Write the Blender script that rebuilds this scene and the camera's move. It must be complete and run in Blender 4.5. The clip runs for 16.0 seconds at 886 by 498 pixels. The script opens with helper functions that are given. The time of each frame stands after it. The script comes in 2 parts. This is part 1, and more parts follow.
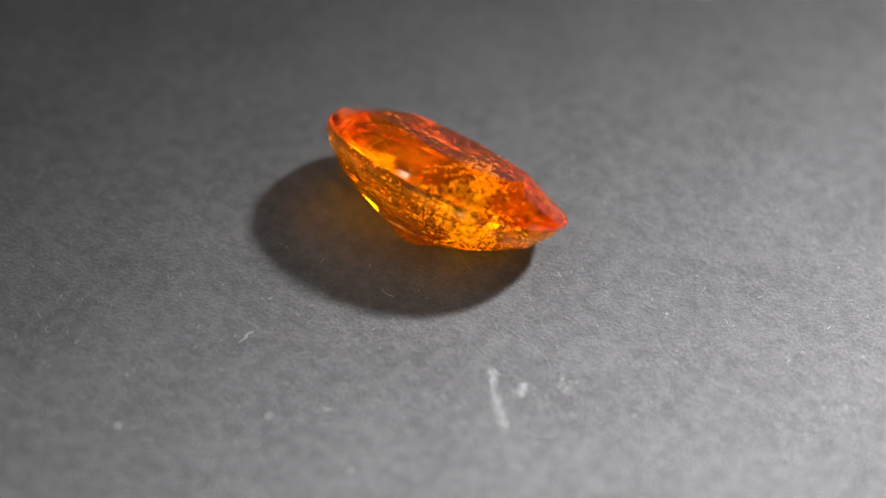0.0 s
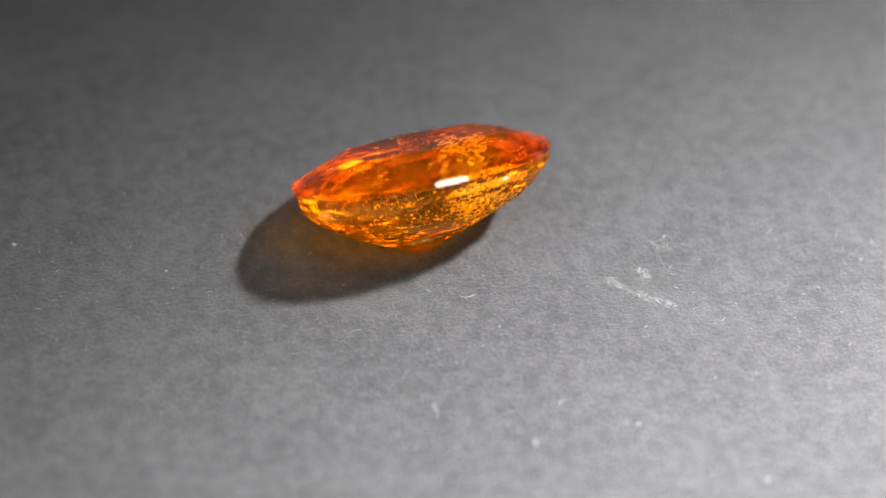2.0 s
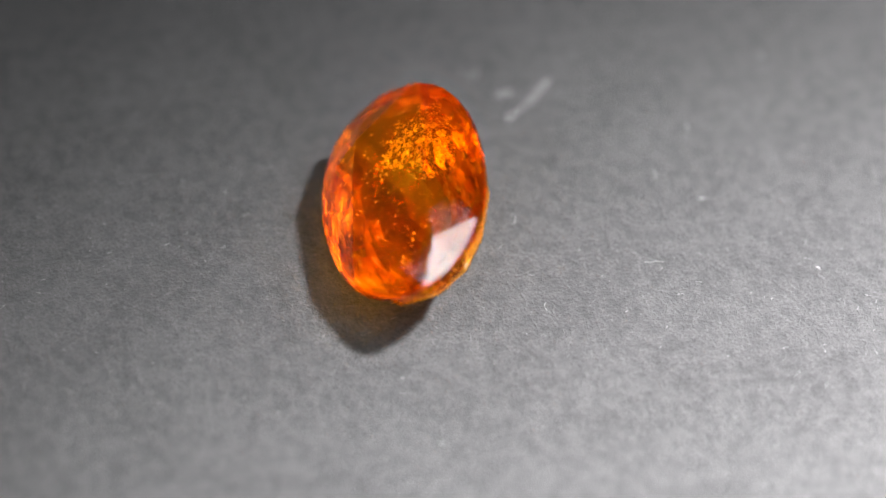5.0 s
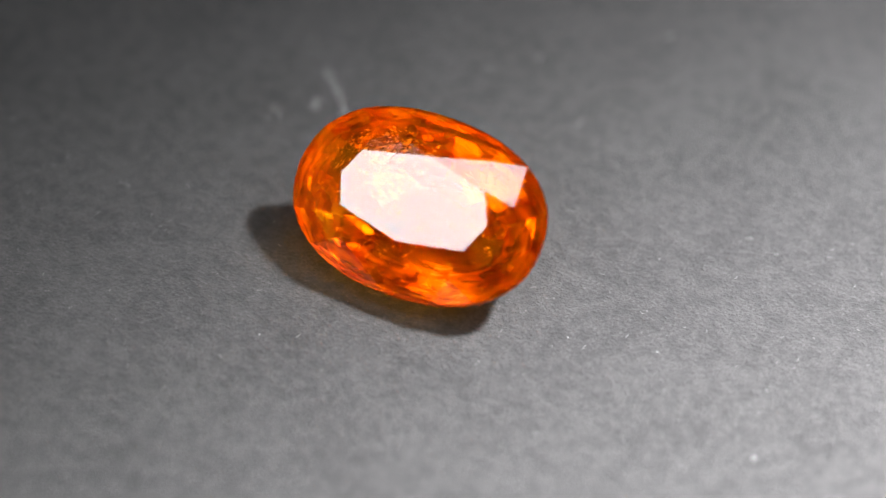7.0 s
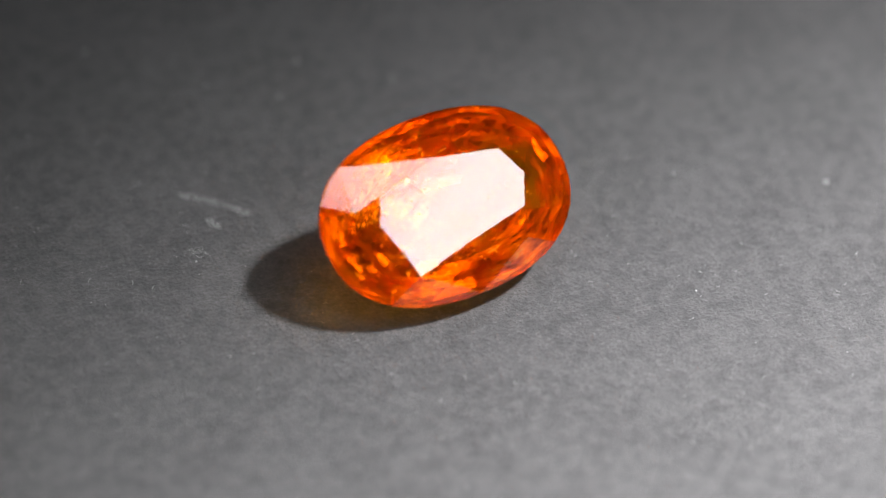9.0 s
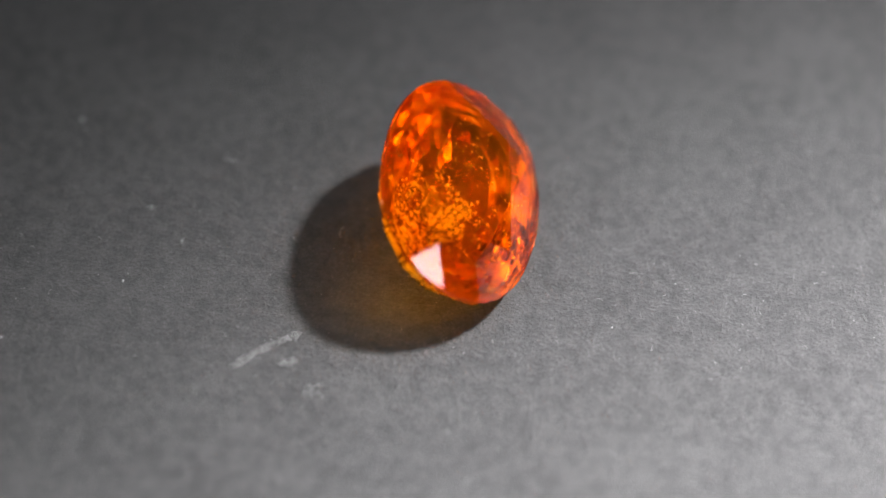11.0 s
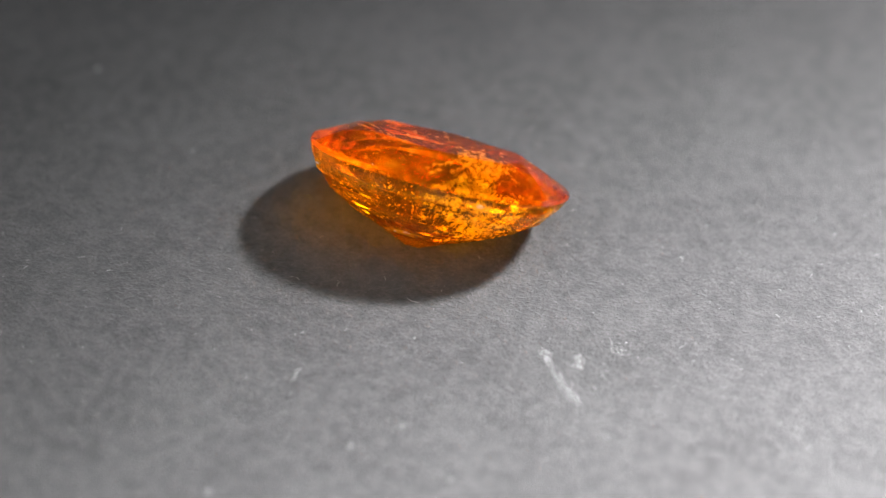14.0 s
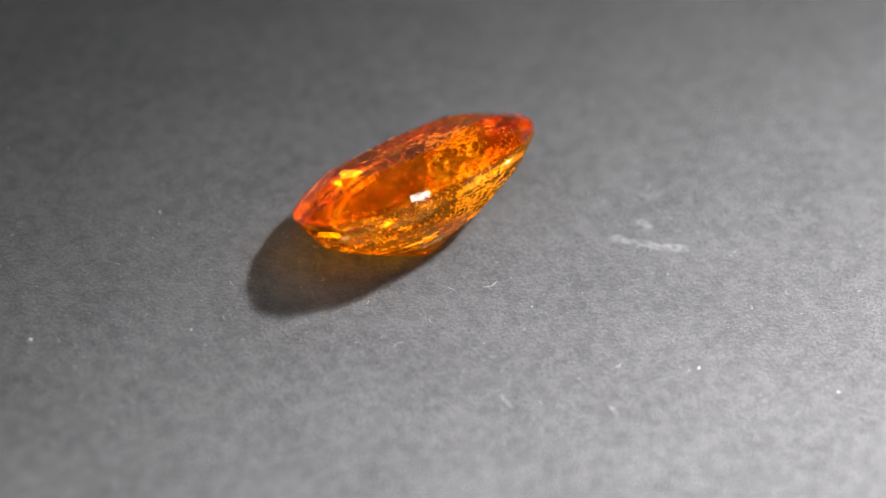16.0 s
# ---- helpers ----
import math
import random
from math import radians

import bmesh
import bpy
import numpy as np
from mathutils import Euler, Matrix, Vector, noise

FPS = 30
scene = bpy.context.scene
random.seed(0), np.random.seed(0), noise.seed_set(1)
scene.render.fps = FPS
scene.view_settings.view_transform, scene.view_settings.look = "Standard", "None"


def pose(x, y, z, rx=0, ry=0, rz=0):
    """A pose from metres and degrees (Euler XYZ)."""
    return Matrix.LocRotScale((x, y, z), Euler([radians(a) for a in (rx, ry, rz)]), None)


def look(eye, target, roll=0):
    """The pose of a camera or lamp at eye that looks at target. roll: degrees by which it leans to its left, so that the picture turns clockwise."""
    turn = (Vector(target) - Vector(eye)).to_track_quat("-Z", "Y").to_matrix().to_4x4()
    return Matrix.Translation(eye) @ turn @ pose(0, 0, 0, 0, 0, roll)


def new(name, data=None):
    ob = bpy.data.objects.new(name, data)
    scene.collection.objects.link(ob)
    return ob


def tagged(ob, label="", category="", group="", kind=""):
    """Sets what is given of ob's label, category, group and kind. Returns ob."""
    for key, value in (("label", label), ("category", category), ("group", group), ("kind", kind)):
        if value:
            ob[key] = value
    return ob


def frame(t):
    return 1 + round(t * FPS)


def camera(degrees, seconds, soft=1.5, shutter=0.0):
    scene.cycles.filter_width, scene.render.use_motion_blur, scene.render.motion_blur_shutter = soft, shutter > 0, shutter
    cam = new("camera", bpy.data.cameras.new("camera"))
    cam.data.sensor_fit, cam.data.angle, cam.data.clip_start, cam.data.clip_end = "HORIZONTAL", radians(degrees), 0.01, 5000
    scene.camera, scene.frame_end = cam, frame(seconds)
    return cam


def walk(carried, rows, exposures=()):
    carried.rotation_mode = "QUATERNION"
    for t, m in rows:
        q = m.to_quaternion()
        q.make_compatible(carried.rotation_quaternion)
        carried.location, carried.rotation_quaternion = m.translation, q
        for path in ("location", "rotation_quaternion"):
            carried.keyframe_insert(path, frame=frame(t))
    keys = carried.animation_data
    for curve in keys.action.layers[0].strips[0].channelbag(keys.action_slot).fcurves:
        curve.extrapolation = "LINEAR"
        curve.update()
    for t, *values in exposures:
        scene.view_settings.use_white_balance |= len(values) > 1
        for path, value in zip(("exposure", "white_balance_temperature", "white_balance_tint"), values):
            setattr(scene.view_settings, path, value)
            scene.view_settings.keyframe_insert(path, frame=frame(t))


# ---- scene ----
# ---- camera ----
# a fixed macro camera looks down at a slowly turning sheet; the turning axis is the z axis
EYE = Vector((0.0, -0.0942781, 0.1034971))
AIM = EYE + 0.14 * Vector((0.0040845, 0.6706742, -0.7417408))
cam = camera(14.917, 16.0, soft=1.25)
cam.data.dof.use_dof = True
cam.data.dof.focus_distance = 0.1378
cam.data.dof.aperture_fstop = 17.0
VIEW = look(EYE, AIM, 2.686)
walk(cam, [(0.0, VIEW), (16.0, VIEW)], exposures=[(0.00, -0.11), (0.50, 0.03), (1.20, 0.12), (2.50, 0.18), (4.00, 0.21), (5.50, 0.15), (7.00, -0.07), (8.00, -0.35), (9.00, -0.33), (11.50, -0.32), (12.50, -0.22), (13.00, -0.14), (13.40, 0.08), (14.50, 0.14), (16.00, 0.14)])

TURN = 26.96469     # degrees a second, counter-clockwise from above
FACE = 8.0          # the moment at which the stone's table faces the camera


def turned(t):
    return pose(0, 0, 0, 0, 0, TURN * (t - FACE))


# ---- light ----
world = bpy.data.worlds.new("room_air")
scene.world = world
world.use_nodes = True
world.node_tree.nodes["Background"].inputs[0].default_value = (0.55, 0.6, 0.7, 1)
world.node_tree.nodes["Background"].inputs[1].default_value = 0.01

ROOM_FILL = 0.08        # unseen fill light added on the ceiling
SPOT_POWER = 84.0       # small focused spot lamp
LENS_GLOW = 40.0        # its lens
SIDE_GLOW = 15.0        # diffused panels on one side
LEFT_GLOW = 11.5        # and on the other
LOW_GLOW = 16.0         # small low panel
TOP_GLOW = 8.6          # overhead diffuser


# ---- materials ----
def material(name):
    m = bpy.data.materials.new(name)
    m.use_nodes = True
    m.node_tree.nodes.clear()
    return m, m.node_tree.nodes, m.node_tree.links


def plain(name, colour, rough=0.6, metal=0.0, grain=60.0, vary=0.15, bump=0.0):
    m, n, l = material(name)
    out = n.new("ShaderNodeOutputMaterial")
    b = n.new("ShaderNodeBsdfPrincipled")
    co = n.new("ShaderNodeTexCoord")
    tex = n.new("ShaderNodeTexNoise")
    tex.inputs["Scale"].default_value = grain
    tex.inputs["Detail"].default_value = 5
    l.new(co.outputs["Object"], tex.inputs["Vector"])
    mix = n.new("ShaderNodeMix")
    mix.data_type = "RGBA"
    mix.inputs[6].default_value = (*[c * (1 - vary) for c in colour], 1)
    mix.inputs[7].default_value = (*[min(1, c * (1 + vary)) for c in colour], 1)
    l.new(tex.outputs["Fac"], mix.inputs[0])
    l.new(mix.outputs[2], b.inputs["Base Color"])
    b.inputs["Roughness"].default_value = rough
    b.inputs["Metallic"].default_value = metal
    if bump:
        bp = n.new("ShaderNodeBump")
        bp.inputs["Strength"].default_value = bump
        bp.inputs["Distance"].default_value = 0.0002
        l.new(tex.outputs["Fac"], bp.inputs["Height"])
        l.new(bp.outputs[0], b.inputs["Normal"])
    l.new(b.outputs[0], out.inputs[0])
    return m


def glowing(name, colour, strength):
    m, n, l = material(name)
    out = n.new("ShaderNodeOutputMaterial")
    e = n.new("ShaderNodeEmission")
    e.inputs[0].default_value = (*colour, 1)
    e.inputs[1].default_value = strength
    l.new(e.outputs[0], out.inputs[0])
    return m


def paper_material():
    m, n, l = material("black_card")
    out = n.new("ShaderNodeOutputMaterial")
    b = n.new("ShaderNodeBsdfPrincipled")
    co = n.new("ShaderNodeTexCoord")

    def noise_at(scale, detail, rough=0.6, stretch=None, distort=0.0):
        t = n.new("ShaderNodeTexNoise")
        t.inputs["Scale"].default_value = scale
        t.inputs["Detail"].default_value = detail
        t.inputs["Roughness"].default_value = rough
        t.inputs["Distortion"].default_value = distort
        if stretch:
            mp = n.new("ShaderNodeMapping")
            mp.inputs["Rotation"].default_value = (0, 0, stretch[0])
            mp.inputs["Scale"].default_value = (stretch[1], 1, 1)
            l.new(co.outputs["Object"], mp.inputs[0])
            l.new(mp.outputs[0], t.inputs["Vector"])
        else:
            l.new(co.outputs["Object"], t.inputs["Vector"])
        return t

    def maths(op, a, b2):
        k = n.new("ShaderNodeMath")
        k.operation = op
        for i, v in enumerate((a, b2)):
            if isinstance(v, (int, float)):
                k.inputs[i].default_value = v
            else:
                l.new(v, k.inputs[i])
        return k.outputs[0]

    def ramp(src, lo, hi):
        r = n.new("ShaderNodeMapRange")
        r.inputs["From Min"].default_value = lo
        r.inputs["From Max"].default_value = hi
        l.new(src, r.inputs["Value"])
        return r.outputs[0]

    fine = noise_at(5200, 4, 0.7)
    clump = noise_at(1500, 3, 0.6)
    dust = noise_at(8200, 2, 0.5)
    felt = [noise_at(3300, 2, 0.6, (a, 0.5), 0.9) for a in (0.2, 0.95, 1.75, 2.6)]
    cloud = noise_at(260, 4, 0.6)
    streaks = ramp(felt[0].outputs["Fac"], 0.66, 0.82)
    for f in felt[1:]:
        streaks = maths("MAXIMUM", streaks, ramp(f.outputs["Fac"], 0.66, 0.82))
    height = maths("ADD", maths("MULTIPLY", fine.outputs["Fac"], 1.0), maths("MULTIPLY", streaks, 0.4))
    height = maths("ADD", height, maths("MULTIPLY", clump.outputs["Fac"], 0.35))
    tone = maths("ADD", maths("MULTIPLY", ramp(fine.outputs["Fac"], 0.33, 0.69), 0.36), maths("MULTIPLY", streaks, 0.34))
    tone = maths("ADD", tone, maths("MULTIPLY", maths("MULTIPLY", ramp(dust.outputs["Fac"], 0.575, 0.655), ramp(clump.outputs["Fac"], 0.42, 0.60)), 0.7))
    tone = maths("ADD", tone, maths("MULTIPLY", ramp(cloud.outputs["Fac"], 0.34, 0.66), 0.22))
    tone = maths("ADD", tone, maths("MULTIPLY", ramp(clump.outputs["Fac"], 0.36, 0.64), 0.30))
    mix = n.new("ShaderNodeMix")
    mix.data_type = "RGBA"
    mix.inputs[6].default_value = (0.0098, 0.0098, 0.0102, 1)
    mix.inputs[7].default_value = (0.0372, 0.0369, 0.0379, 1)
    l.new(tone, mix.inputs[0])
    l.new(mix.outputs[2], b.inputs["Base Color"])
    b.inputs["Roughness"].default_value = 0.8
    b.inputs["Specular IOR Level"].default_value = 0.25
    bp = n.new("ShaderNodeBump")
    bp.inputs["Strength"].default_value = 1.0
    bp.inputs["Distance"].default_value = 0.00011
    l.new(height, bp.inputs["Height"])
    l.new(bp.outputs[0], b.inputs["Normal"])
    l.new(b.outputs[0], out.inputs[0])
    return m


def gem_material(name, polished, core=False, open_share=0.18):
    """Orange corundum; polished: the clear crown, else the pavilion with its veils and slightly uneven steps."""
    m, n, l = material(name)
    out = n.new("ShaderNodeOutputMaterial")
    co = n.new("ShaderNodeTexCoord")

    def cloud(scale, detail, rough=0.7):
        t = n.new("ShaderNodeTexNoise")
        t.inputs["Scale"].default_value = scale
        t.inputs["Detail"].default_value = detail
        t.inputs["Roughness"].default_value = rough
        l.new(co.outputs["Object"], t.inputs["Vector"])
        return t.outputs["Fac"]

    def spread(src, lo, hi, a, z):
        r = n.new("ShaderNodeMapRange")
        for key, value in (("From Min", lo), ("From Max", hi), ("To Min", a), ("To Max", z)):
            r.inputs[key].default_value = value
        l.new(src, r.inputs["Value"])
        return r.outputs[0]

    def maths(op, a, c):
        k = n.new("ShaderNodeMath")
        k.operation = op
        k.use_clamp = True
        l.new(a, k.inputs[0])
        l.new(c, k.inputs[1])
        return k.outputs[0]

    def blend(fac, first, second):
        k = n.new("ShaderNodeMixShader")
        l.new(fac, k.inputs[0])
        l.new(first, k.inputs[1])
        l.new(second, k.inputs[2])
        return k.outputs[0]

    def tint(fac, first, second):
        k = n.new("ShaderNodeMix")
        k.data_type = "RGBA"
        k.inputs[6].default_value = (*first, 1)
        k.inputs[7].default_value = (*second, 1)
        l.new(fac, k.inputs[0])
        return k.outputs[2]

    if polished:
        # clear, with a faint milkiness
        b = n.new("ShaderNodeBsdfPrincipled")
        b.inputs["Base Color"].default_value = (0.99, 0.18, 0.001, 1)
        b.inputs["Roughness"].default_value = 0.0
        b.inputs["IOR"].default_value = 1.8
        b.inputs["Transmission Weight"].default_value = 1.0
        milk = n.new("ShaderNodeBsdfPrincipled")
        milk.inputs["Base Color"].default_value = (0.93, 0.13, 0.003, 1)
        milk.inputs["Roughness"].default_value = 0.03
        milk.inputs["IOR"].default_value = 1.8
        milk.inputs["Subsurface Weight"].default_value = 1.0
        milk.inputs["Subsurface Radius"].default_value = (1.0, 0.3, 0.04)
        milk.inputs["Subsurface Scale"].default_value = 0.003
        clear = n.new("ShaderNodeBsdfTransparent")
        clear.inputs[0].default_value = (1.0, 0.74, 0.07, 1)
        glass = blend(spread(cloud(300, 2), 0.0, 1.0, open_share, open_share), b.outputs[0], clear.outputs[0])
        l.new(blend(spread(cloud(700, 6), 0.42, 0.70, 0.0, 0.03), glass, milk.outputs[0]), out.inputs[0])
        return m
    b = n.new("ShaderNodeBsdfGlass")
    b.inputs["Color"].default_value = (1.0, 0.62, 0.05, 1)
    b.inputs["Roughness"].default_value = 0.0
    b.inputs["IOR"].default_value = 1.77
    # dark and bright streaks level with the girdle paint in internal reflections; cloudy patches and fine speckles
    # catch the light from within
    upright = n.new("ShaderNodeMapping")
    upright.inputs["Rotation"].default_value = LEAN.inverted().to_euler()
    l.new(co.outputs["Object"], upright.inputs[0])

    def light_streak(scale, along, detail, shift):
        mp = n.new("ShaderNodeMapping")
        mp.inputs["Location"].default_value = (shift, shift * 2, shift * 3)
        mp.inputs["Scale"].default_value = (scale * along, scale * along, scale)
        l.new(upright.outputs[0], mp.inputs[0])
        t = n.new("ShaderNodeTexNoise")
        t.inputs["Scale"].default_value = 1.0
        t.inputs["Detail"].default_value = detail
        t.inputs["Roughness"].default_value = 0.55
        t.inputs["Distortion"].default_value = 0.25
        l.new(mp.outputs[0], t.inputs["Vector"])
        return t.outputs["Fac"]

    band = spread(light_streak(2300, 0.17, 3, 0.3), 0.36, 0.66, 0.0, 1.0)
    line = spread(light_streak(5200, 0.10, 2, 4.1), 0.52, 0.70, 0.0, 0.55)
    puff = spread(cloud(850, 5), 0.40, 0.66, 0.0, 1.0)
    speck = spread(cloud(3000, 4, 0.7), 0.60, 0.74, 0.0, 0.9)
    broad = spread(cloud(420, 3), 0.36, 0.64, 0.25, 1.0)
    level = maths("ADD", maths("MULTIPLY", band, broad), maths("MULTIPLY", maths("MAXIMUM", line, speck), puff))
    shade = n.new("ShaderNodeValToRGB")
    for at, c in ((0.0, (0.40, 0.014, 0.001)), (0.30, (0.85, 0.06, 0.001)), (0.62, (1.0, 0.17, 0.003)), (1.0, (1.0, 0.50, 0.018))):
        stop = shade.color_ramp.elements[0] if at == 0.0 else shade.color_ramp.elements[1] if at == 1.0 else shade.color_ramp.elements.new(at)
        stop.position, stop.color = at, (*c, 1)
    l.new(level, shade.inputs[0])
    body = n.new("ShaderNodeBsdfPrincipled")
    l.new(shade.outputs[0], body.inputs["Base Color"])
    body.inputs["Roughness"].default_value = 0.08
    body.inputs["IOR"].default_value = 1.77
    glow = n.new("ShaderNodeBsdfTranslucent")
    l.new(shade.outputs[0], glow.inputs[0])
    bump = n.new("ShaderNodeBump")
    bump.inputs["Strength"].default_value = 0.05
    bump.inputs["Distance"].default_value = 0.00005
    l.new(cloud(1800, 4, 0.6), bump.inputs["Height"])
    l.new(bump.outputs[0], b.inputs["Normal"])
    if core:
        # keel made see-through and tinted, so that yellow light on the card stands in for a caustic
        clear = n.new("ShaderNodeBsdfTransparent")
        clear.inputs[0].default_value = (1.0, 0.70, 0.05, 1)
        heart = blend(spread(cloud(500, 3), 0.3, 0.7, 0.40, 0.80), b.outputs[0], clear.outputs[0])
        l.new(blend(spread(cloud(1300, 5), 0.45, 0.70, 0.06, 0.35), heart, body.outputs[0]), out.inputs[0])
        return m
    warp = n.new("ShaderNodeTexVoronoi")
    warp.inputs["Scale"].default_value = 1100
    l.new(co.outputs["Object"], warp.inputs["Vector"])
    cell = n.new("ShaderNodeSeparateColor")
    l.new(warp.outputs["Color"], cell.inputs[0])
    patch = maths("MULTIPLY", spread(cell.outputs[0], 0.35, 0.95, 0.1, 1.0), broad)
    inner = blend(spread(maths("MAXIMUM", patch, maths("MULTIPLY", band, broad)), 0.22, 0.8, 0.03, 0.58), b.outputs[0], body.outputs[0])
    l.new(blend(spread(cloud(900, 5), 0.45, 0.70, 0.0, 0.07), inner, glow.outputs[0]), out.inputs[0])
    return m


# how the stone leans on its side
LEAN = Matrix.Rotation(0.01907, 4, "Z") @ Matrix.Rotation(0.59391, 4, "X") @ Matrix.Rotation(0.0327, 4, "Z")

PAPER = paper_material()
GEM = gem_material("orange_sapphire_crown", True)
PAVILION = gem_material("orange_sapphire_pavilion", False)
RIM = gem_material("orange_sapphire_rim", True, False, 0.30)
TABLE = gem_material("orange_sapphire_table", True, False, 0.13)
HEART = gem_material("orange_sapphire_keel", False, True)
FIBRE = plain("pale_fibre", (0.135, 0.135, 0.14), 0.8, 0.0, 3000)
SCUFF = plain("scuffed_fibre", (0.12, 0.12, 0.123), 0.9, 0.0, 3000)
FLAKE = plain("gold_flake", (1.0, 0.95, 0.52), 0.3, 0.5, 4000, 0.02)
WALL = plain("pale_plaster", (0.74, 0.74, 0.73), 0.9, 0.0, 8, 0.08, 0.1)
WOOD = plain("dark_laminate", (0.05, 0.045, 0.04), 0.5, 0.0, 30, 0.3)
SHELL = plain("black_housing", (0.03, 0.03, 0.032), 0.45, 0.0, 200, 0.2)
LED = glowing("lamp_glow", (1.0, 0.97, 0.93), LENS_GLOW)
PANEL = glowing("panel_glow", (1.0, 0.985, 0.97), SIDE_GLOW)
FAINT = glowing("left_panel_glow", (0.97, 0.985, 1.0), LEFT_GLOW)
LOW = glowing("low_panel_glow", (1.0, 0.985, 0.97), LOW_GLOW)
CEILING_FILL = glowing("ceiling_fill_glow", (1.0, 0.98, 0.95), ROOM_FILL)
TOP = glowing("overhead_glow", (0.96, 0.985, 1.0), TOP_GLOW)


# ---- mesh helpers ----
def mesh_of(name, verts, faces, mat, smooth=False):
    me = bpy.data.meshes.new(name)
    me.from_pydata([tuple(v) for v in verts], [], faces)
    me.materials.append(mat)
    bm = bmesh.new()
    bm.from_mesh(me)
    bmesh.ops.recalc_face_normals(bm, faces=bm.faces[:])
    bm.to_mesh(me)
    bm.free()
    if smooth:
        me.polygons.foreach_set("use_smooth", [True] * len(me.polygons))
    return me


def part(name, me, parent, label=""):
    ob = new(name, me)
    ob.parent = parent
    return tagged(ob, label)


def box(x0, y0, z0, x1, y1, z1, verts=None, faces=None):
    verts = [] if verts is None else verts
    faces = [] if faces is None else faces
    k = len(verts)
    verts += [(x, y, z) for z in (z0, z1) for y in (y0, y1) for x in (x0, x1)]
    faces += [[k + i for i in f] for f in ((0, 2, 3, 1), (4, 5, 7, 6), (0, 1, 5, 4), (2, 6, 7, 3), (0, 4, 6, 2), (1, 3, 7, 5))]
    return verts, faces


def heading(az, el, d):
    """A place seen from the stone: az 0 is towards the camera, 90 to its right hand; el above the sheet."""
    a, e = radians(az), radians(el)
    return Vector((d * math.sin(a) * math.cos(e), -d * math.cos(a) * math.cos(e), d * math.sin(e)))


# ---- the room: unseen, its pale walls bounce fill light ----
def room():
    h, s = 2.4, 1.6
    base = -0.75
    for name, b in (("wall_north", (-s, s, base, s, s + 0.1, base + h)), ("wall_south", (-s, -s - 0.1, base, s, -s, base + h)),
                    ("wall_east", (s, -s - 0.1, base, s + 0.1, s + 0.1, base + h)), ("wall_west", (-s - 0.1, -s - 0.1, base, -s, s + 0.1, base + h)),
                    ("floor", (-s - 0.1, -s - 0.1, base - 0.1, s + 0.1, s + 0.1, base)), ("ceiling", (-s - 0.1, -s - 0.1, base + h, s + 0.1, s + 0.1, base + h + 0.1))):
        tagged(new(name, mesh_of(name, *box(*b), WALL)), "plain pale painted surface of the room", name.split("_")[0], kind="structure")
    # unseen fill panel, added to brighten the stone from all round
    lamp = new("ceiling_fill_light")
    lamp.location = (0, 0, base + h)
    tagged(lamp, "flat white fill light panel added on the ceiling", "ceiling light")
    part("diffuser", mesh_of("diffuser", *box(-0.45, -0.45, -0.022, 0.45, 0.45, -0.012), CEILING_FILL), lamp)
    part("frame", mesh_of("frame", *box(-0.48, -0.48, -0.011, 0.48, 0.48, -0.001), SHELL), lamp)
    desk = new("desk")
    tagged(desk, "dark laminate desk under the black card", "desk")
    top = part("desktop", mesh_of("desktop", *box(-0.6, -0.4, -0.03, 0.6, 0.4, -0.0006), WOOD), desk)
    leg = mesh_of("leg", *box(-0.025, -0.025, base, 0.025, 0.025, -0.03), WOOD)
    for x in (-0.55, 0.55):
        for y in (-0.35, 0.35):
            part("leg", leg, desk).location = (x, y, 0)


room()


# ---- lamps ----
def panel(name, label, centre, target, w, h, glow):
    thing = new(name)
    thing.matrix_world = look(centre, target)
    tagged(thing, label, "light panel", "light panels round the stone")
    part("diffuser", mesh_of("diffuser", *box(-w / 2, -h / 2, -0.002, w / 2, h / 2, 0), glow), thing, "glowing white diffuser")
    v, f = box(-w / 2 - 0.006, -h / 2 - 0.006, 0.0005, w / 2 + 0.006, h / 2 + 0.006, 0.012)
    part("housing", mesh_of("housing", v, f, SHELL), thing, "black housing")
    v, f = [], []
    for b in ((-w / 2 - 0.006, h / 2 + 0.0005, w / 2 + 0.006, h / 2 + 0.006), (-w / 2 - 0.006, -h / 2 - 0.006, w / 2 + 0.006, -h / 2 - 0.0005),
              (-w / 2 - 0.006, -h / 2, -w / 2 - 0.0005, h / 2), (w / 2 + 0.0005, -h / 2, w / 2 + 0.006, h / 2)):
        box(b[0], b[1], -0.003, b[2], b[3], 0.0, v, f)
    part("frame", mesh_of("frame", v, f, SHELL), thing)
    return thing


def pole(thing, top, foot):
    """A slim stand from the desk (or the ceiling) to a lamp; in the thing's own space."""
    inv = thing.matrix_world.inverted()
    v, f = [], []
    tube([inv @ Vector((top.x, top.y, top.z + (foot - top.z) * k / 4)) for k in range(5)], 0.006, v, f, 10)
    part("pole", mesh_of("pole", v, f, SHELL, True), thing)
    n = 28
    v = [inv @ Vector((top.x + r * math.cos(6.28319 * i / n), top.y + r * math.sin(6.28319 * i / n), foot + z)) for r, z in ((0.03, 0), (0.03, 0.006 if foot < 0.5 else -0.006)) for i in range(n)]
    f = [list(range(n)), list(range(n, 2 * n))] + [[i, (i + 1) % n, n + (i + 1) % n, n + i] for i in range(n)]
    part("base", mesh_of("base", v, f, SHELL), thing)


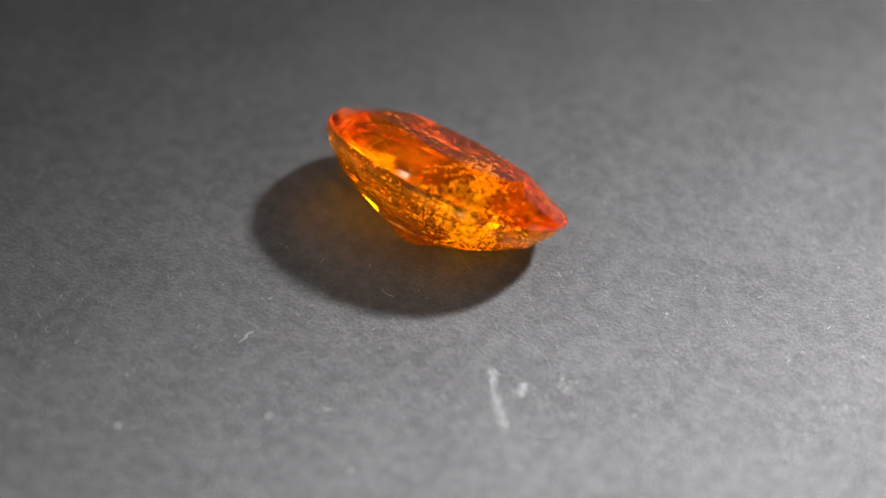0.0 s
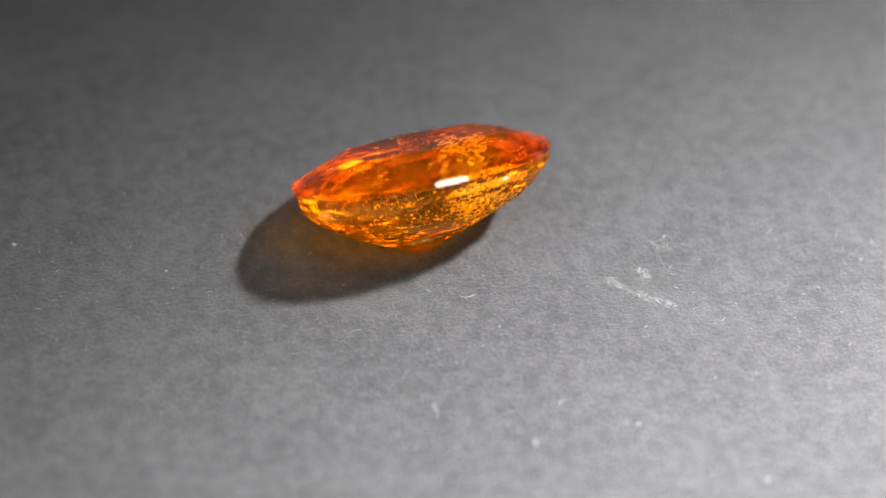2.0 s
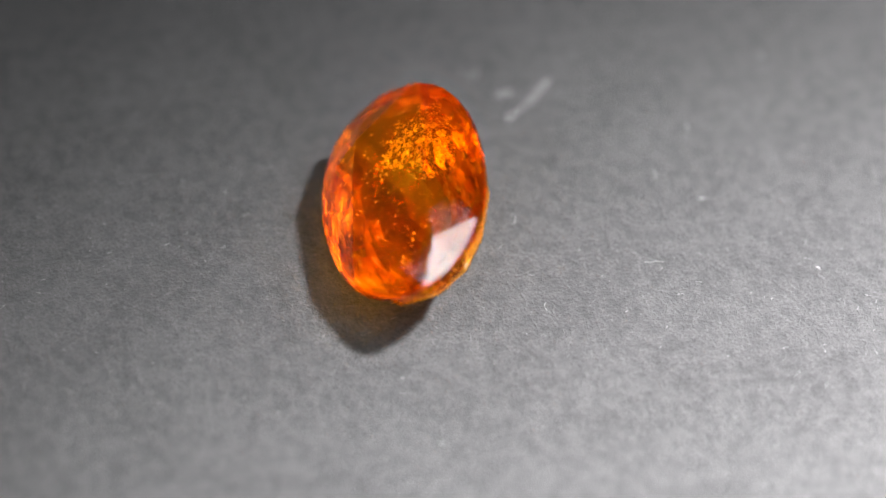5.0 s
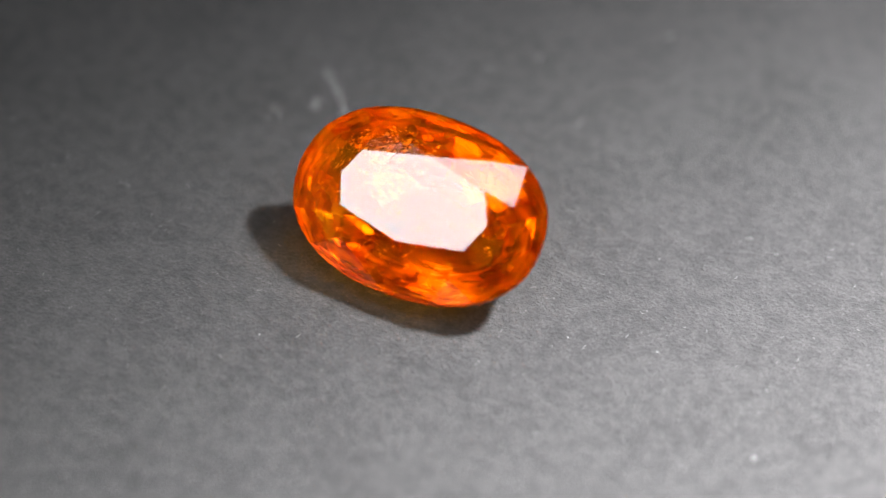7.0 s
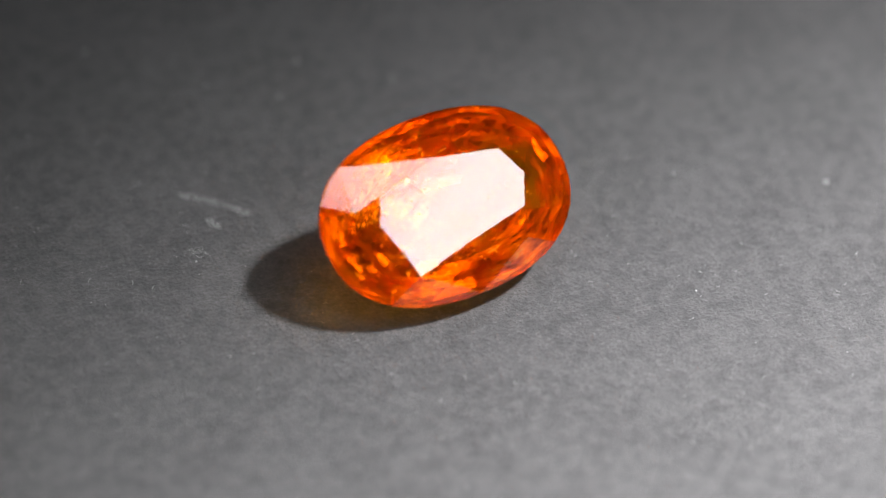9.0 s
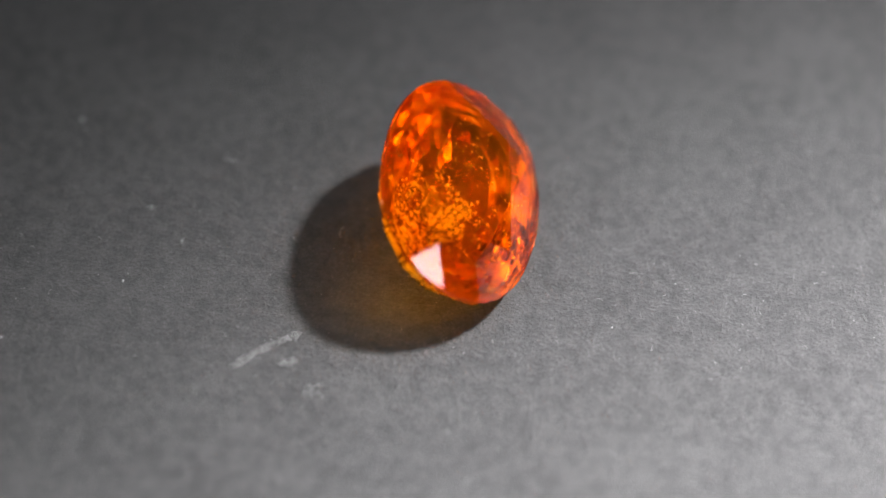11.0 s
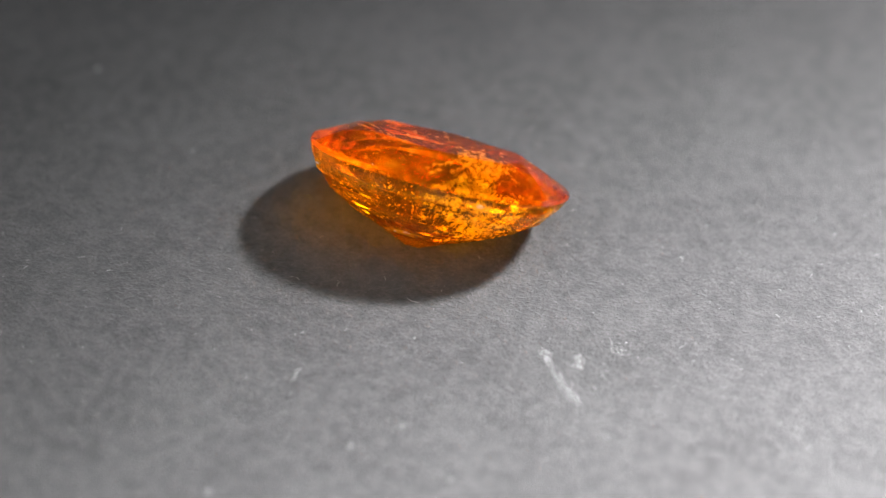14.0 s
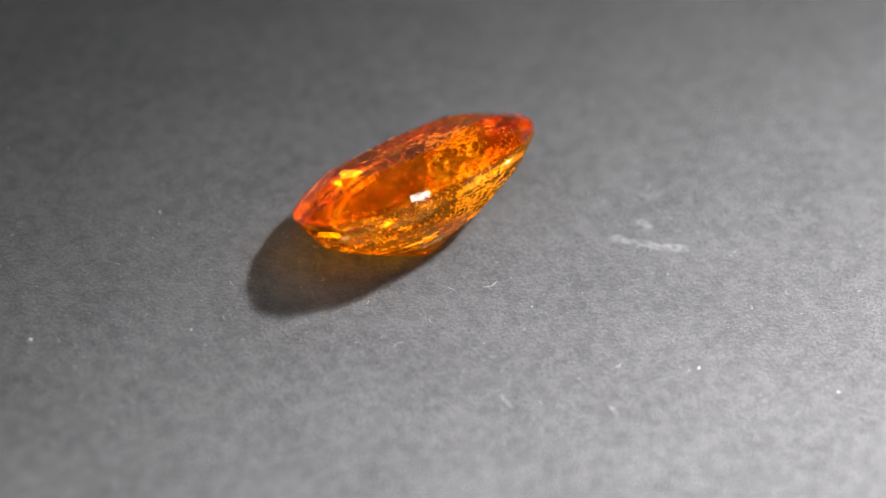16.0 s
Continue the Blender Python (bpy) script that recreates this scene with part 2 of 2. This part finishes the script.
def tube(points, radius, verts, faces, sides=5):
    """Adds a thin tapering tube along points."""
    k0 = len(verts)
    m = len(points)
    for i, p in enumerate(points):
        d = (points[min(i + 1, m - 1)] - points[max(i - 1, 0)]).normalized()
        u = d.cross(Vector((0, 0, 1)))
        u = u.normalized() if u.length > 1e-6 else Vector((1, 0, 0))
        w = d.cross(u)
        r = radius * (0.35 + 0.65 * math.sin(math.pi * (i + 0.5) / m))
        for s in range(sides):
            a = 2 * math.pi * s / sides
            verts.append(p + u * (r * math.cos(a)) + w * (r * math.sin(a)))
    for i in range(m - 1):
        for s in range(sides):
            a, b = k0 + i * sides + s, k0 + i * sides + (s + 1) % sides
            faces.append([a, b, b + sides, a + sides])
    faces.append([k0 + s for s in range(sides)])
    faces.append([k0 + (m - 1) * sides + s for s in range(sides)][::-1])


GEM_AT = Vector((0.0, -0.001, 0.003))


def back_of(centre):
    return centre + (centre - GEM_AT).normalized() * 0.012


for az, el, d, w, h, glow, label in ((-64.5, 45.4, 0.30, 0.071, 0.156, FAINT, "tall white diffused light panel on a black stand"),
                                     (68, 46, 0.30, 0.062, 0.126, PANEL, "tall white diffused light panel on a black stand"),
                                     (41.0, 32.5, 0.22, 0.052, 0.040, LOW, "small low bright light panel on a black stand"),
                                     (118.8, 50.4, 0.37, 0.060, 0.058, PANEL, "square diffused light panel behind the spot lamp")):
    lamp = panel("light_panel", label, heading(az, el, d), GEM_AT, w, h, glow)
    pole(lamp, back_of(heading(az, el, d)), -0.0006)
lamp = panel("light_panel", "wide overhead diffused light panel hung from the ceiling", Vector((-0.012, 0.007, 0.36)), Vector((-0.012, 0.00701, 0)), 0.30, 0.105, TOP)
pole(lamp, Vector((-0.012, 0.007, 0.372)), 1.628)


def spot_lamp():
    thing = new("spot_lamp")
    at, aim = heading(111, 51.5, 0.30), Vector((0.0475, -0.0415, 0))
    thing.matrix_world = look(at + (at - aim).normalized() * 0.02, aim)
    tagged(thing, "small bright spot lamp in a black metal shade on a stand", "lamp")
    beam = bpy.data.lights.new("spot_beam", "SPOT")
    beam.energy, beam.color = SPOT_POWER, (1.0, 0.98, 0.99)
    beam.spot_size, beam.spot_blend, beam.shadow_soft_size = radians(30), 1.0, 0.018
    new("spot_beam", beam).matrix_world = look(at, aim)
    n, r = 32, 0.018
    v = [(r * math.cos(6.28319 * i / n), r * math.sin(6.28319 * i / n), 0) for i in range(n)]
    part("bulb", mesh_of("bulb", v, [list(range(n))], LED), thing, "glowing lamp lens")
    pole(thing, back_of(thing.matrix_world.translation) + (at - aim).normalized() * 0.01, -0.0006)
    prof = [(r + 0.0005, -0.004), (r + 0.003, -0.004), (r + 0.003, 0.004), (r * 0.7, 0.03), (0.001, 0.032), (0.001, 0.03), (r + 0.0005, 0.003)]
    v, f = [], []
    for k, (q, z) in enumerate(prof):
        for i in range(n):
            v.append((q * math.cos(6.28319 * i / n), q * math.sin(6.28319 * i / n), z))
    for k in range(len(prof)):
        k2 = (k + 1) % len(prof)
        for i in range(n):
            f.append([k * n + i, k * n + (i + 1) % n, k2 * n + (i + 1) % n, k2 * n + i])
    part("shade", mesh_of("shade", v, f, SHELL, True), thing, "black metal shade")


spot_lamp()


# ---- the sheet ----
def sheet():
    """Black card, a little uneven, cut with rounded corners."""
    s, n = 0.1, 40
    v, f = [], []
    for z in (0, -0.0005):
        for j in range(n + 1):
            for i in range(n + 1):
                v.append((-s + 2 * s * i / n, -s + 2 * s * j / n, z))
    o = (n + 1) ** 2
    for j in range(n):
        for i in range(n):
            a = j * (n + 1) + i
            f.append([a, a + 1, a + n + 2, a + n + 1])
            f.append([o + a, o + a + n + 1, o + a + n + 2, o + a + 1])
    for i in range(n):
        for a, b in ((i, i + 1), (n * (n + 1) + i + 1, n * (n + 1) + i), ((i + 1) * (n + 1), i * (n + 1)), (i * (n + 1) + n, (i + 1) * (n + 1) + n)):
            f.append([b, a, o + a, o + b])
    ob = new("card", mesh_of("card", v, f, PAPER))
    return tagged(ob, "matt black card with fine fibres, flecks and scuffs", "card")


CARD = sheet()


def strand(rng, length, radius, bend=1.0, steps=6):
    """A short curved fibre lying flat, about its middle."""
    pts, a, p = [], rng.uniform(0, 6.283), Vector((0, 0, radius * 0.5))
    for k in range(steps):
        pts.append(p.copy())
        a += rng.gauss(0, 0.35) * bend
        p += Vector((math.cos(a), math.sin(a), 0)) * (length / (steps - 1))
        p.z = radius * rng.uniform(0.3, 1.4)
    mid = sum(pts, Vector()) / len(pts)
    return [q - Vector((mid.x, mid.y, 0)) for q in pts]


def fleck_mesh(rng, name, r):
    """A flattened uneven speck."""
    v, f = [], []
    n = 7
    for ring, z in ((1.0, 0.0), (0.75, r * 0.35), (0.3, r * 0.5)):
        for i in range(n):
            q = r * ring * rng.uniform(0.65, 1.25)
            v.append(Vector((q * math.cos(6.283 * i / n), q * 0.7 * math.sin(6.283 * i / n), z)))
    for k in range(2):
        for i in range(n):
            f.append([k * n + i, k * n + (i + 1) % n, (k + 1) * n + (i + 1) % n, (k + 1) * n + i])
    f += [list(range(n))[::-1], [2 * n + i for i in range(n)]]
    return mesh_of(name, v, f, FIBRE, True)


def card_fibres():
    rng = random.Random(11)
    kinds = []
    for k in range(12):
        v, f = [], []
        tube(strand(rng, rng.uniform(0.00012, 0.00034), rng.uniform(0.000006, 0.000010)), 0.000008, v, f)
        kinds.append(mesh_of("fibre", v, f, FIBRE, True))
    for k in range(290):
        r, a = 0.0225 * math.sqrt(rng.random()), rng.uniform(0, 6.283)
        ob = part("fibre", kinds[k % 12], CARD)
        ob.matrix_local = pose(r * math.cos(a), r * math.sin(a), 0, 0, 0, rng.uniform(0, 360))
    specks = [fleck_mesh(rng, "speck", rng.uniform(0.000013, 0.000030)) for _ in range(8)]
    for k in range(220):
        r, a = 0.0225 * math.sqrt(rng.random()), rng.uniform(0, 6.283)
        ob = part("speck", specks[k % 8], CARD)
        ob.matrix_local = pose(r * math.cos(a), r * math.sin(a), 0, 0, 0, rng.uniform(0, 360))
    # clearer flecks at their places, in millimetres
    for x, y, r in ((3.4, 15.7, 0.11), (7.49, -2.05, 0.05), (-5.11, 11.73, 0.09), (-2.46, 9.92, 0.05), (-0.94, 11.61, 0.07), (-1.33, 5.46, 0.045), (10.95, -0.92, 0.06),
                    (8.7, -7.13, 0.06), (-10.09, -2.68, 0.05), (16.65, -3.93, 0.11), (-9.37, 2.56, 0.06), (-9.08, 15.77, 0.10), (-3.34, -8.16, 0.05)):
        part("speck", fleck_mesh(rng, "speck", r / 1000), CARD).matrix_local = pose(x / 1000, y / 1000, 0, 0, 0, rng.uniform(0, 360))
    # a pale scuff of raised fibres, with two shorter ones beside it
    for line, count, spread in ((((-8.6, 6.3), (-8.0, 5.85), (-7.4, 5.35), (-6.87, 4.8), (-6.3, 4.05)), 300, 0.11), (((-8.0, 4.55), (-7.75, 3.9)), 80, 0.11),
                                (((-9.3, 3.2), (-8.9, 2.9)), 40, 0.13)):
        v, f = [], []
        for k in range(count):
            u = rng.random() * (len(line) - 1)
            i = min(int(u), len(line) - 2)
            p, q = Vector((*line[i], 0)), Vector((*line[i + 1], 0))
            c = p.lerp(q, u - i) + Vector((rng.gauss(0, spread), rng.gauss(0, spread), 0))
            way = (q - p).normalized() * rng.uniform(0.03, 0.09)
            side = Vector((rng.gauss(0, 0.03), rng.gauss(0, 0.03), 0))
            h = rng.uniform(0.001, 0.008)
            tube([(c - way + Vector((0, 0, 0.001))) / 1000, (c + side + Vector((0, 0, h))) / 1000, (c + way + side * 1.5 + Vector((0, 0, 0.001))) / 1000], 0.0000075, v, f, 4)
        tagged(part("scuff", mesh_of("scuff", v, f, SCUFF, True), CARD, "pale scuff of raised paper fibres"), kind="stuff")


card_fibres()


def lint(points, radius):
    """A loose hair of lint; points in millimetres on the card."""
    pts = [Vector((x, y, 0)) / 1000 for x, y in points]
    m = 12
    line = []
    for k in range(m):
        u = k / (m - 1) * (len(pts) - 1)
        i = min(int(u), len(pts) - 2)
        t = u - i
        p0, p1, p2, p3 = pts[max(i - 1, 0)], pts[i], pts[i + 1], pts[min(i + 2, len(pts) - 1)]
        q = 0.5 * (2 * p1 + (p2 - p0) * t + (2 * p0 - 5 * p1 + 4 * p2 - p3) * t * t + (3 * p1 - p0 - 3 * p2 + p3) * t * t * t)
        q.z = radius * 0.9 + 0.00003 * math.sin(math.pi * k / (m - 1))
        line.append(q)
    v, f = [], []
    tube(line, radius, v, f, 6)
    ob = new("lint", mesh_of("lint", v, f, FIBRE, True))
    return tagged(ob, "tiny pale curved lint hair lying on black card", "lint", "loose lint on the card")


LINT = [lint(((-0.28, 3.52), (-0.45, 3.64), (-0.66, 3.66), (-0.90, 3.57)), 0.0000125), lint(((2.46, 9.40), (2.36, 9.12), (2.44, 8.85), (2.33, 8.62)), 0.000018),
        lint(((-1.0, 11.4), (-0.86, 11.6), (-0.98, 11.85)), 0.000014), lint(((-2.3, 9.85), (-2.5, 9.95), (-2.62, 9.85)), 0.000012)]


# ---- the stone ----
A, B = 0.00543, 0.00380         # half length and half width of the girdle
CROWN, DEPTH = 0.00086, 0.00377
GIRDLE = -0.00022


def oval(p, a, b, e):
    c, s = math.cos(p), math.sin(p)
    return (math.copysign(abs(c) ** (2 / e), c) * a, math.copysign(abs(s) ** (2 / e), s) * b)


def stone_mesh():
    v, f = [], []

    def add(x, y, z):
        v.append(Vector((x, y, z)))
        return len(v) - 1

    # crown: table of eight sides, star facets, kites and upper girdle facets
    tip = 0.86                                    # parameter of the diagonal kites on the girdle
    tips = [0.0, tip, math.pi / 2, math.pi - tip, math.pi, math.pi + tip, 1.5 * math.pi, 2 * math.pi - tip]
    tab = [(.605, .02), (.49, .355), (-.01, .505), (-.515, .328), (-.605, .025), (-.515, -.31), (0, -.465), (.505, -.32)]
    star = [(.73, .30), (.425, .68), (-.46, .67), (-.735, .25), (-.718, -.21), (-.437, -.62), (.45, -.64), (.72, -.21)]
    T = [add(x * A, y * B, CROWN) for x, y in tab]
    S = [add(x * A, y * B, CROWN * 0.67) for x, y in star]
    f.append(T[:])

    def plane_z(p, q, r, x, y):
        nrm = (q - p).cross(r - p)
        return p.z - (nrm.x * (x - p.x) + nrm.y * (y - p.y)) / nrm.z

    seg = 6
    edge = [oval(p, A, B, 2.23) for p in tips]
    level = [plane_z(v[T[i]], v[S[i - 1]], v[S[i]], *edge[i]) for i in range(8)]
    ring, halves = [], []
    for i in range(8):
        p0, p1 = tips[i], tips[(i + 1) % 8] + (2 * math.pi if i == 7 else 0)
        g0, g1 = Vector((*edge[i], level[i])), Vector((*edge[(i + 1) % 8], level[(i + 1) % 8]))
        mid = Vector((*oval((p0 + p1) / 2, A, B, 2.23), 0.5 * (level[i] + level[(i + 1) % 8]) - 0.04 * CROWN))
        for j in range(seg):
            x, y = oval(p0 + (p1 - p0) * j / seg, A, B, 2.23)
            z = level[i] if j == 0 else plane_z(v[S[i]], g0, mid, x, y) if j < 3 else mid.z if j == 3 else plane_z(v[S[i]], mid, g1, x, y)
            ring.append(add(x, y, z))
    n = len(ring)
    for i in range(8):
        f.append([T[i], T[(i + 1) % 8], S[i]])
        f.append([T[i], S[i - 1], ring[i * seg], S[i]])
        g = [ring[(i * seg + j) % n] for j in range(seg + 1)]
        f.append([S[i], *g[:4]])
        f.append([S[i], *g[3:]])
    low = []
    for k in ring:
        low.append(add(v[k].x * 1.006, v[k].y * 1.009, GIRDLE))
    for k in range(n):
        f.append([ring[k], ring[(k + 1) % n], low[(k + 1) % n], low[k]])
    crown = len(f)
    # pavilion: rows of step facets down to a short keel
    steps = (0.09, 0.18, 0.27, 0.37, 0.47, 0.58, 0.70, 0.84, 1.0)
    shift, keel = 0.00045, 0.0003
    upper, rng = low, random.Random(21)
    for s in steps:
        ra, rb = max(A * (1 - s ** 1.97), keel), max(B * (1 - s ** 1.477), 0.00004)
        z = GIRDLE + (-DEPTH - GIRDLE) * s
        row = []
        for i in range(16):
            p = (tips[i // 2] if i % 2 == 0 else 0.5 * (tips[i // 2] + (tips[(i // 2 + 1) % 8] + (2 * math.pi if i == 15 else 0))))
            x, y = oval(p, ra, rb, 2.23)
            k = 1 + (rng.uniform(-0.022, 0.016) if s < 0.95 else 0)
            row.append(add(x * k + shift * s, y * k, z + (rng.uniform(-0.5, 0.5) * 0.00005 if s < 0.95 else 0)))
        w = len(upper) // 16
        for i in range(16):
            top = [upper[(i * w + j) % len(upper)] for j in range(w + 1)]
            f.append(top[::-1] + [row[i], row[(i + 1) % 16]])
        upper = row
    f.append(upper)
    return v, f, crown




def stone():
    v, f, crown = stone_mesh()
    seat = Matrix.Translation((0.00008, -0.00131, 0)) @ LEAN
    low = min((seat @ p).z for p in v)
    seat = Matrix.Translation((0, 0, -low)) @ seat
    me = mesh_of("gemstone", [seat @ p for p in v], f, GEM)
    band = {p.index for p in me.polygons if crown - 48 <= p.index < crown}
    shared = {}
    for p in me.polygons:
        for key in p.edge_keys:
            shared.setdefault(key, []).append(p.index)
        p.use_smooth = p.index in band
    sharp = me.attributes.new("sharp_edge", "BOOLEAN", "EDGE")
    for e in me.edges:
        sharp.data[e.index].value = not all(k in band for k in shared[e.key])
    me.materials.append(PAVILION)
    me.materials.append(HEART)
    me.materials.append(RIM)
    me.materials.append(TABLE)
    for p in me.polygons:
        upper = 0 < p.index < crown - 48 and (p.index - 1) % 4 < 2 or p.index == 0
        p.material_index = 4 if p.index == 0 else (0 if upper else 3) if p.index < crown else 1 if p.index < crown + 16 * 7.5 else 2
    ob = new("gemstone", me)
    tagged(ob, "translucent orange oval faceted gemstone lying tilted on black card", "gemstone")
    rng = random.Random(5)
    tilt = seat.to_3x3().inverted()
    fv, ff = [], []
    for k in range(2300):
        # a veil of bright flakes on one side and a thin scatter elsewhere
        if k < 800:
            if k % 26 == 0:
                # a new thread of the veil
                along = rng.triangular(-0.64, 0.06, -0.33)
                spot = Vector((along * A, (0.30 + 0.25 * math.sin(along * 7) + rng.gauss(0, 0.15)) * B, (-0.22 + rng.gauss(0, 0.06)) * DEPTH))
                drift = Vector((rng.gauss(0, 1), rng.gauss(0, 0.7), rng.gauss(0, 0.3))).normalized() * 0.00006
            drift = (drift + Vector((rng.gauss(0, 1), rng.gauss(0, 1), rng.gauss(0, 0.5))) * 0.00002).normalized() * 0.00006
            spot = spot + drift
            c = spot + Vector((rng.gauss(0, 1), rng.gauss(0, 1), rng.gauss(0, 0.6))) * 0.00004
        elif k < 1250:
            # flakes close under the pavilion's surface, in place of the crackled veil's reflection in its facets
            p, q = rng.triangular(1.75, 3.05, 2.5), rng.triangular(0.2, 0.85, 0.5)
            x, y = oval(p, A * (1 - q ** 1.97) * 0.86, B * (1 - q ** 1.477) * 0.82, 2.23)
            c = Vector((x + 0.00045 * q, y, GIRDLE - (DEPTH + GIRDLE) * q * 0.96))
            flat = Vector((x / A ** 2, y / B ** 2, -90.0)).normalized()
        else:
            c = Vector((rng.uniform(-.8, .8) * A, rng.uniform(-.75, .75) * B, rng.uniform(-.4, .1) * DEPTH))
        depth = max(0.0, -c.z / DEPTH)
        if not 800 <= k < 1250 and (c.x / (A * (0.86 - depth))) ** 2 + (c.y / (B * (0.82 - depth))) ** 2 > 1 or c.z > CROWN * 0.1:
            continue
        r = min(0.00020, 0.000026 / (0.04 + rng.random()) ** 0.75) * (0.85 if k < 800 else 0.75 if k < 1590 else 0.5)
        if k < 800:
            face = (tilt @ Vector((-0.16, 0.44, 0.85)) + Vector((rng.gauss(0, 0.3), rng.gauss(0, 0.3), rng.gauss(0, 0.3)))).normalized()
            m = Matrix.Translation(c) @ face.to_track_quat("Z", "Y").to_matrix().to_4x4() @ Matrix.Rotation(rng.uniform(0, 6.3), 4, "Z")
        elif k < 1250:
            face = (flat + Vector((rng.gauss(0, 0.25), rng.gauss(0, 0.25), rng.gauss(0, 0.25)))).normalized()
            m = Matrix.Translation(c) @ face.to_track_quat("Z", "Y").to_matrix().to_4x4() @ Matrix.Rotation(rng.uniform(0, 6.3), 4, "Z")
        else:
            face = (tilt @ Vector((-0.16, 0.44, 0.85)) + Vector((rng.gauss(0, 0.6), rng.gauss(0, 0.6), rng.gauss(0, 0.6)))).normalized()
            m = Matrix.Translation(c) @ face.to_track_quat("Z", "Y").to_matrix().to_4x4()
        k0 = len(fv)
        fv += [seat @ (m @ Vector(p)) for p in ((r, 0, 0), (-r * .4, r * .9, 0), (-r * .7, -r * .5, 0), (0, 0, r * .35), (0, 0, -r * .35))]
        for i in range(3):
            ff += [[k0 + i, k0 + (i + 1) % 3, k0 + 3], [k0 + (i + 1) % 3, k0 + i, k0 + 4]]
    tagged(part("inclusion", mesh_of("inclusion", fv, ff, FLAKE), ob, "golden flakes inside the stone"), kind="stuff")
    return ob


STONE = stone()


# ---- motion of the turning card and all that lies on it ----
def motions():
    times = [0.5 * i for i in range(33)]
    for thing in (CARD, STONE, *LINT):
        walk(thing, [(t, turned(t)) for t in times])


motions()
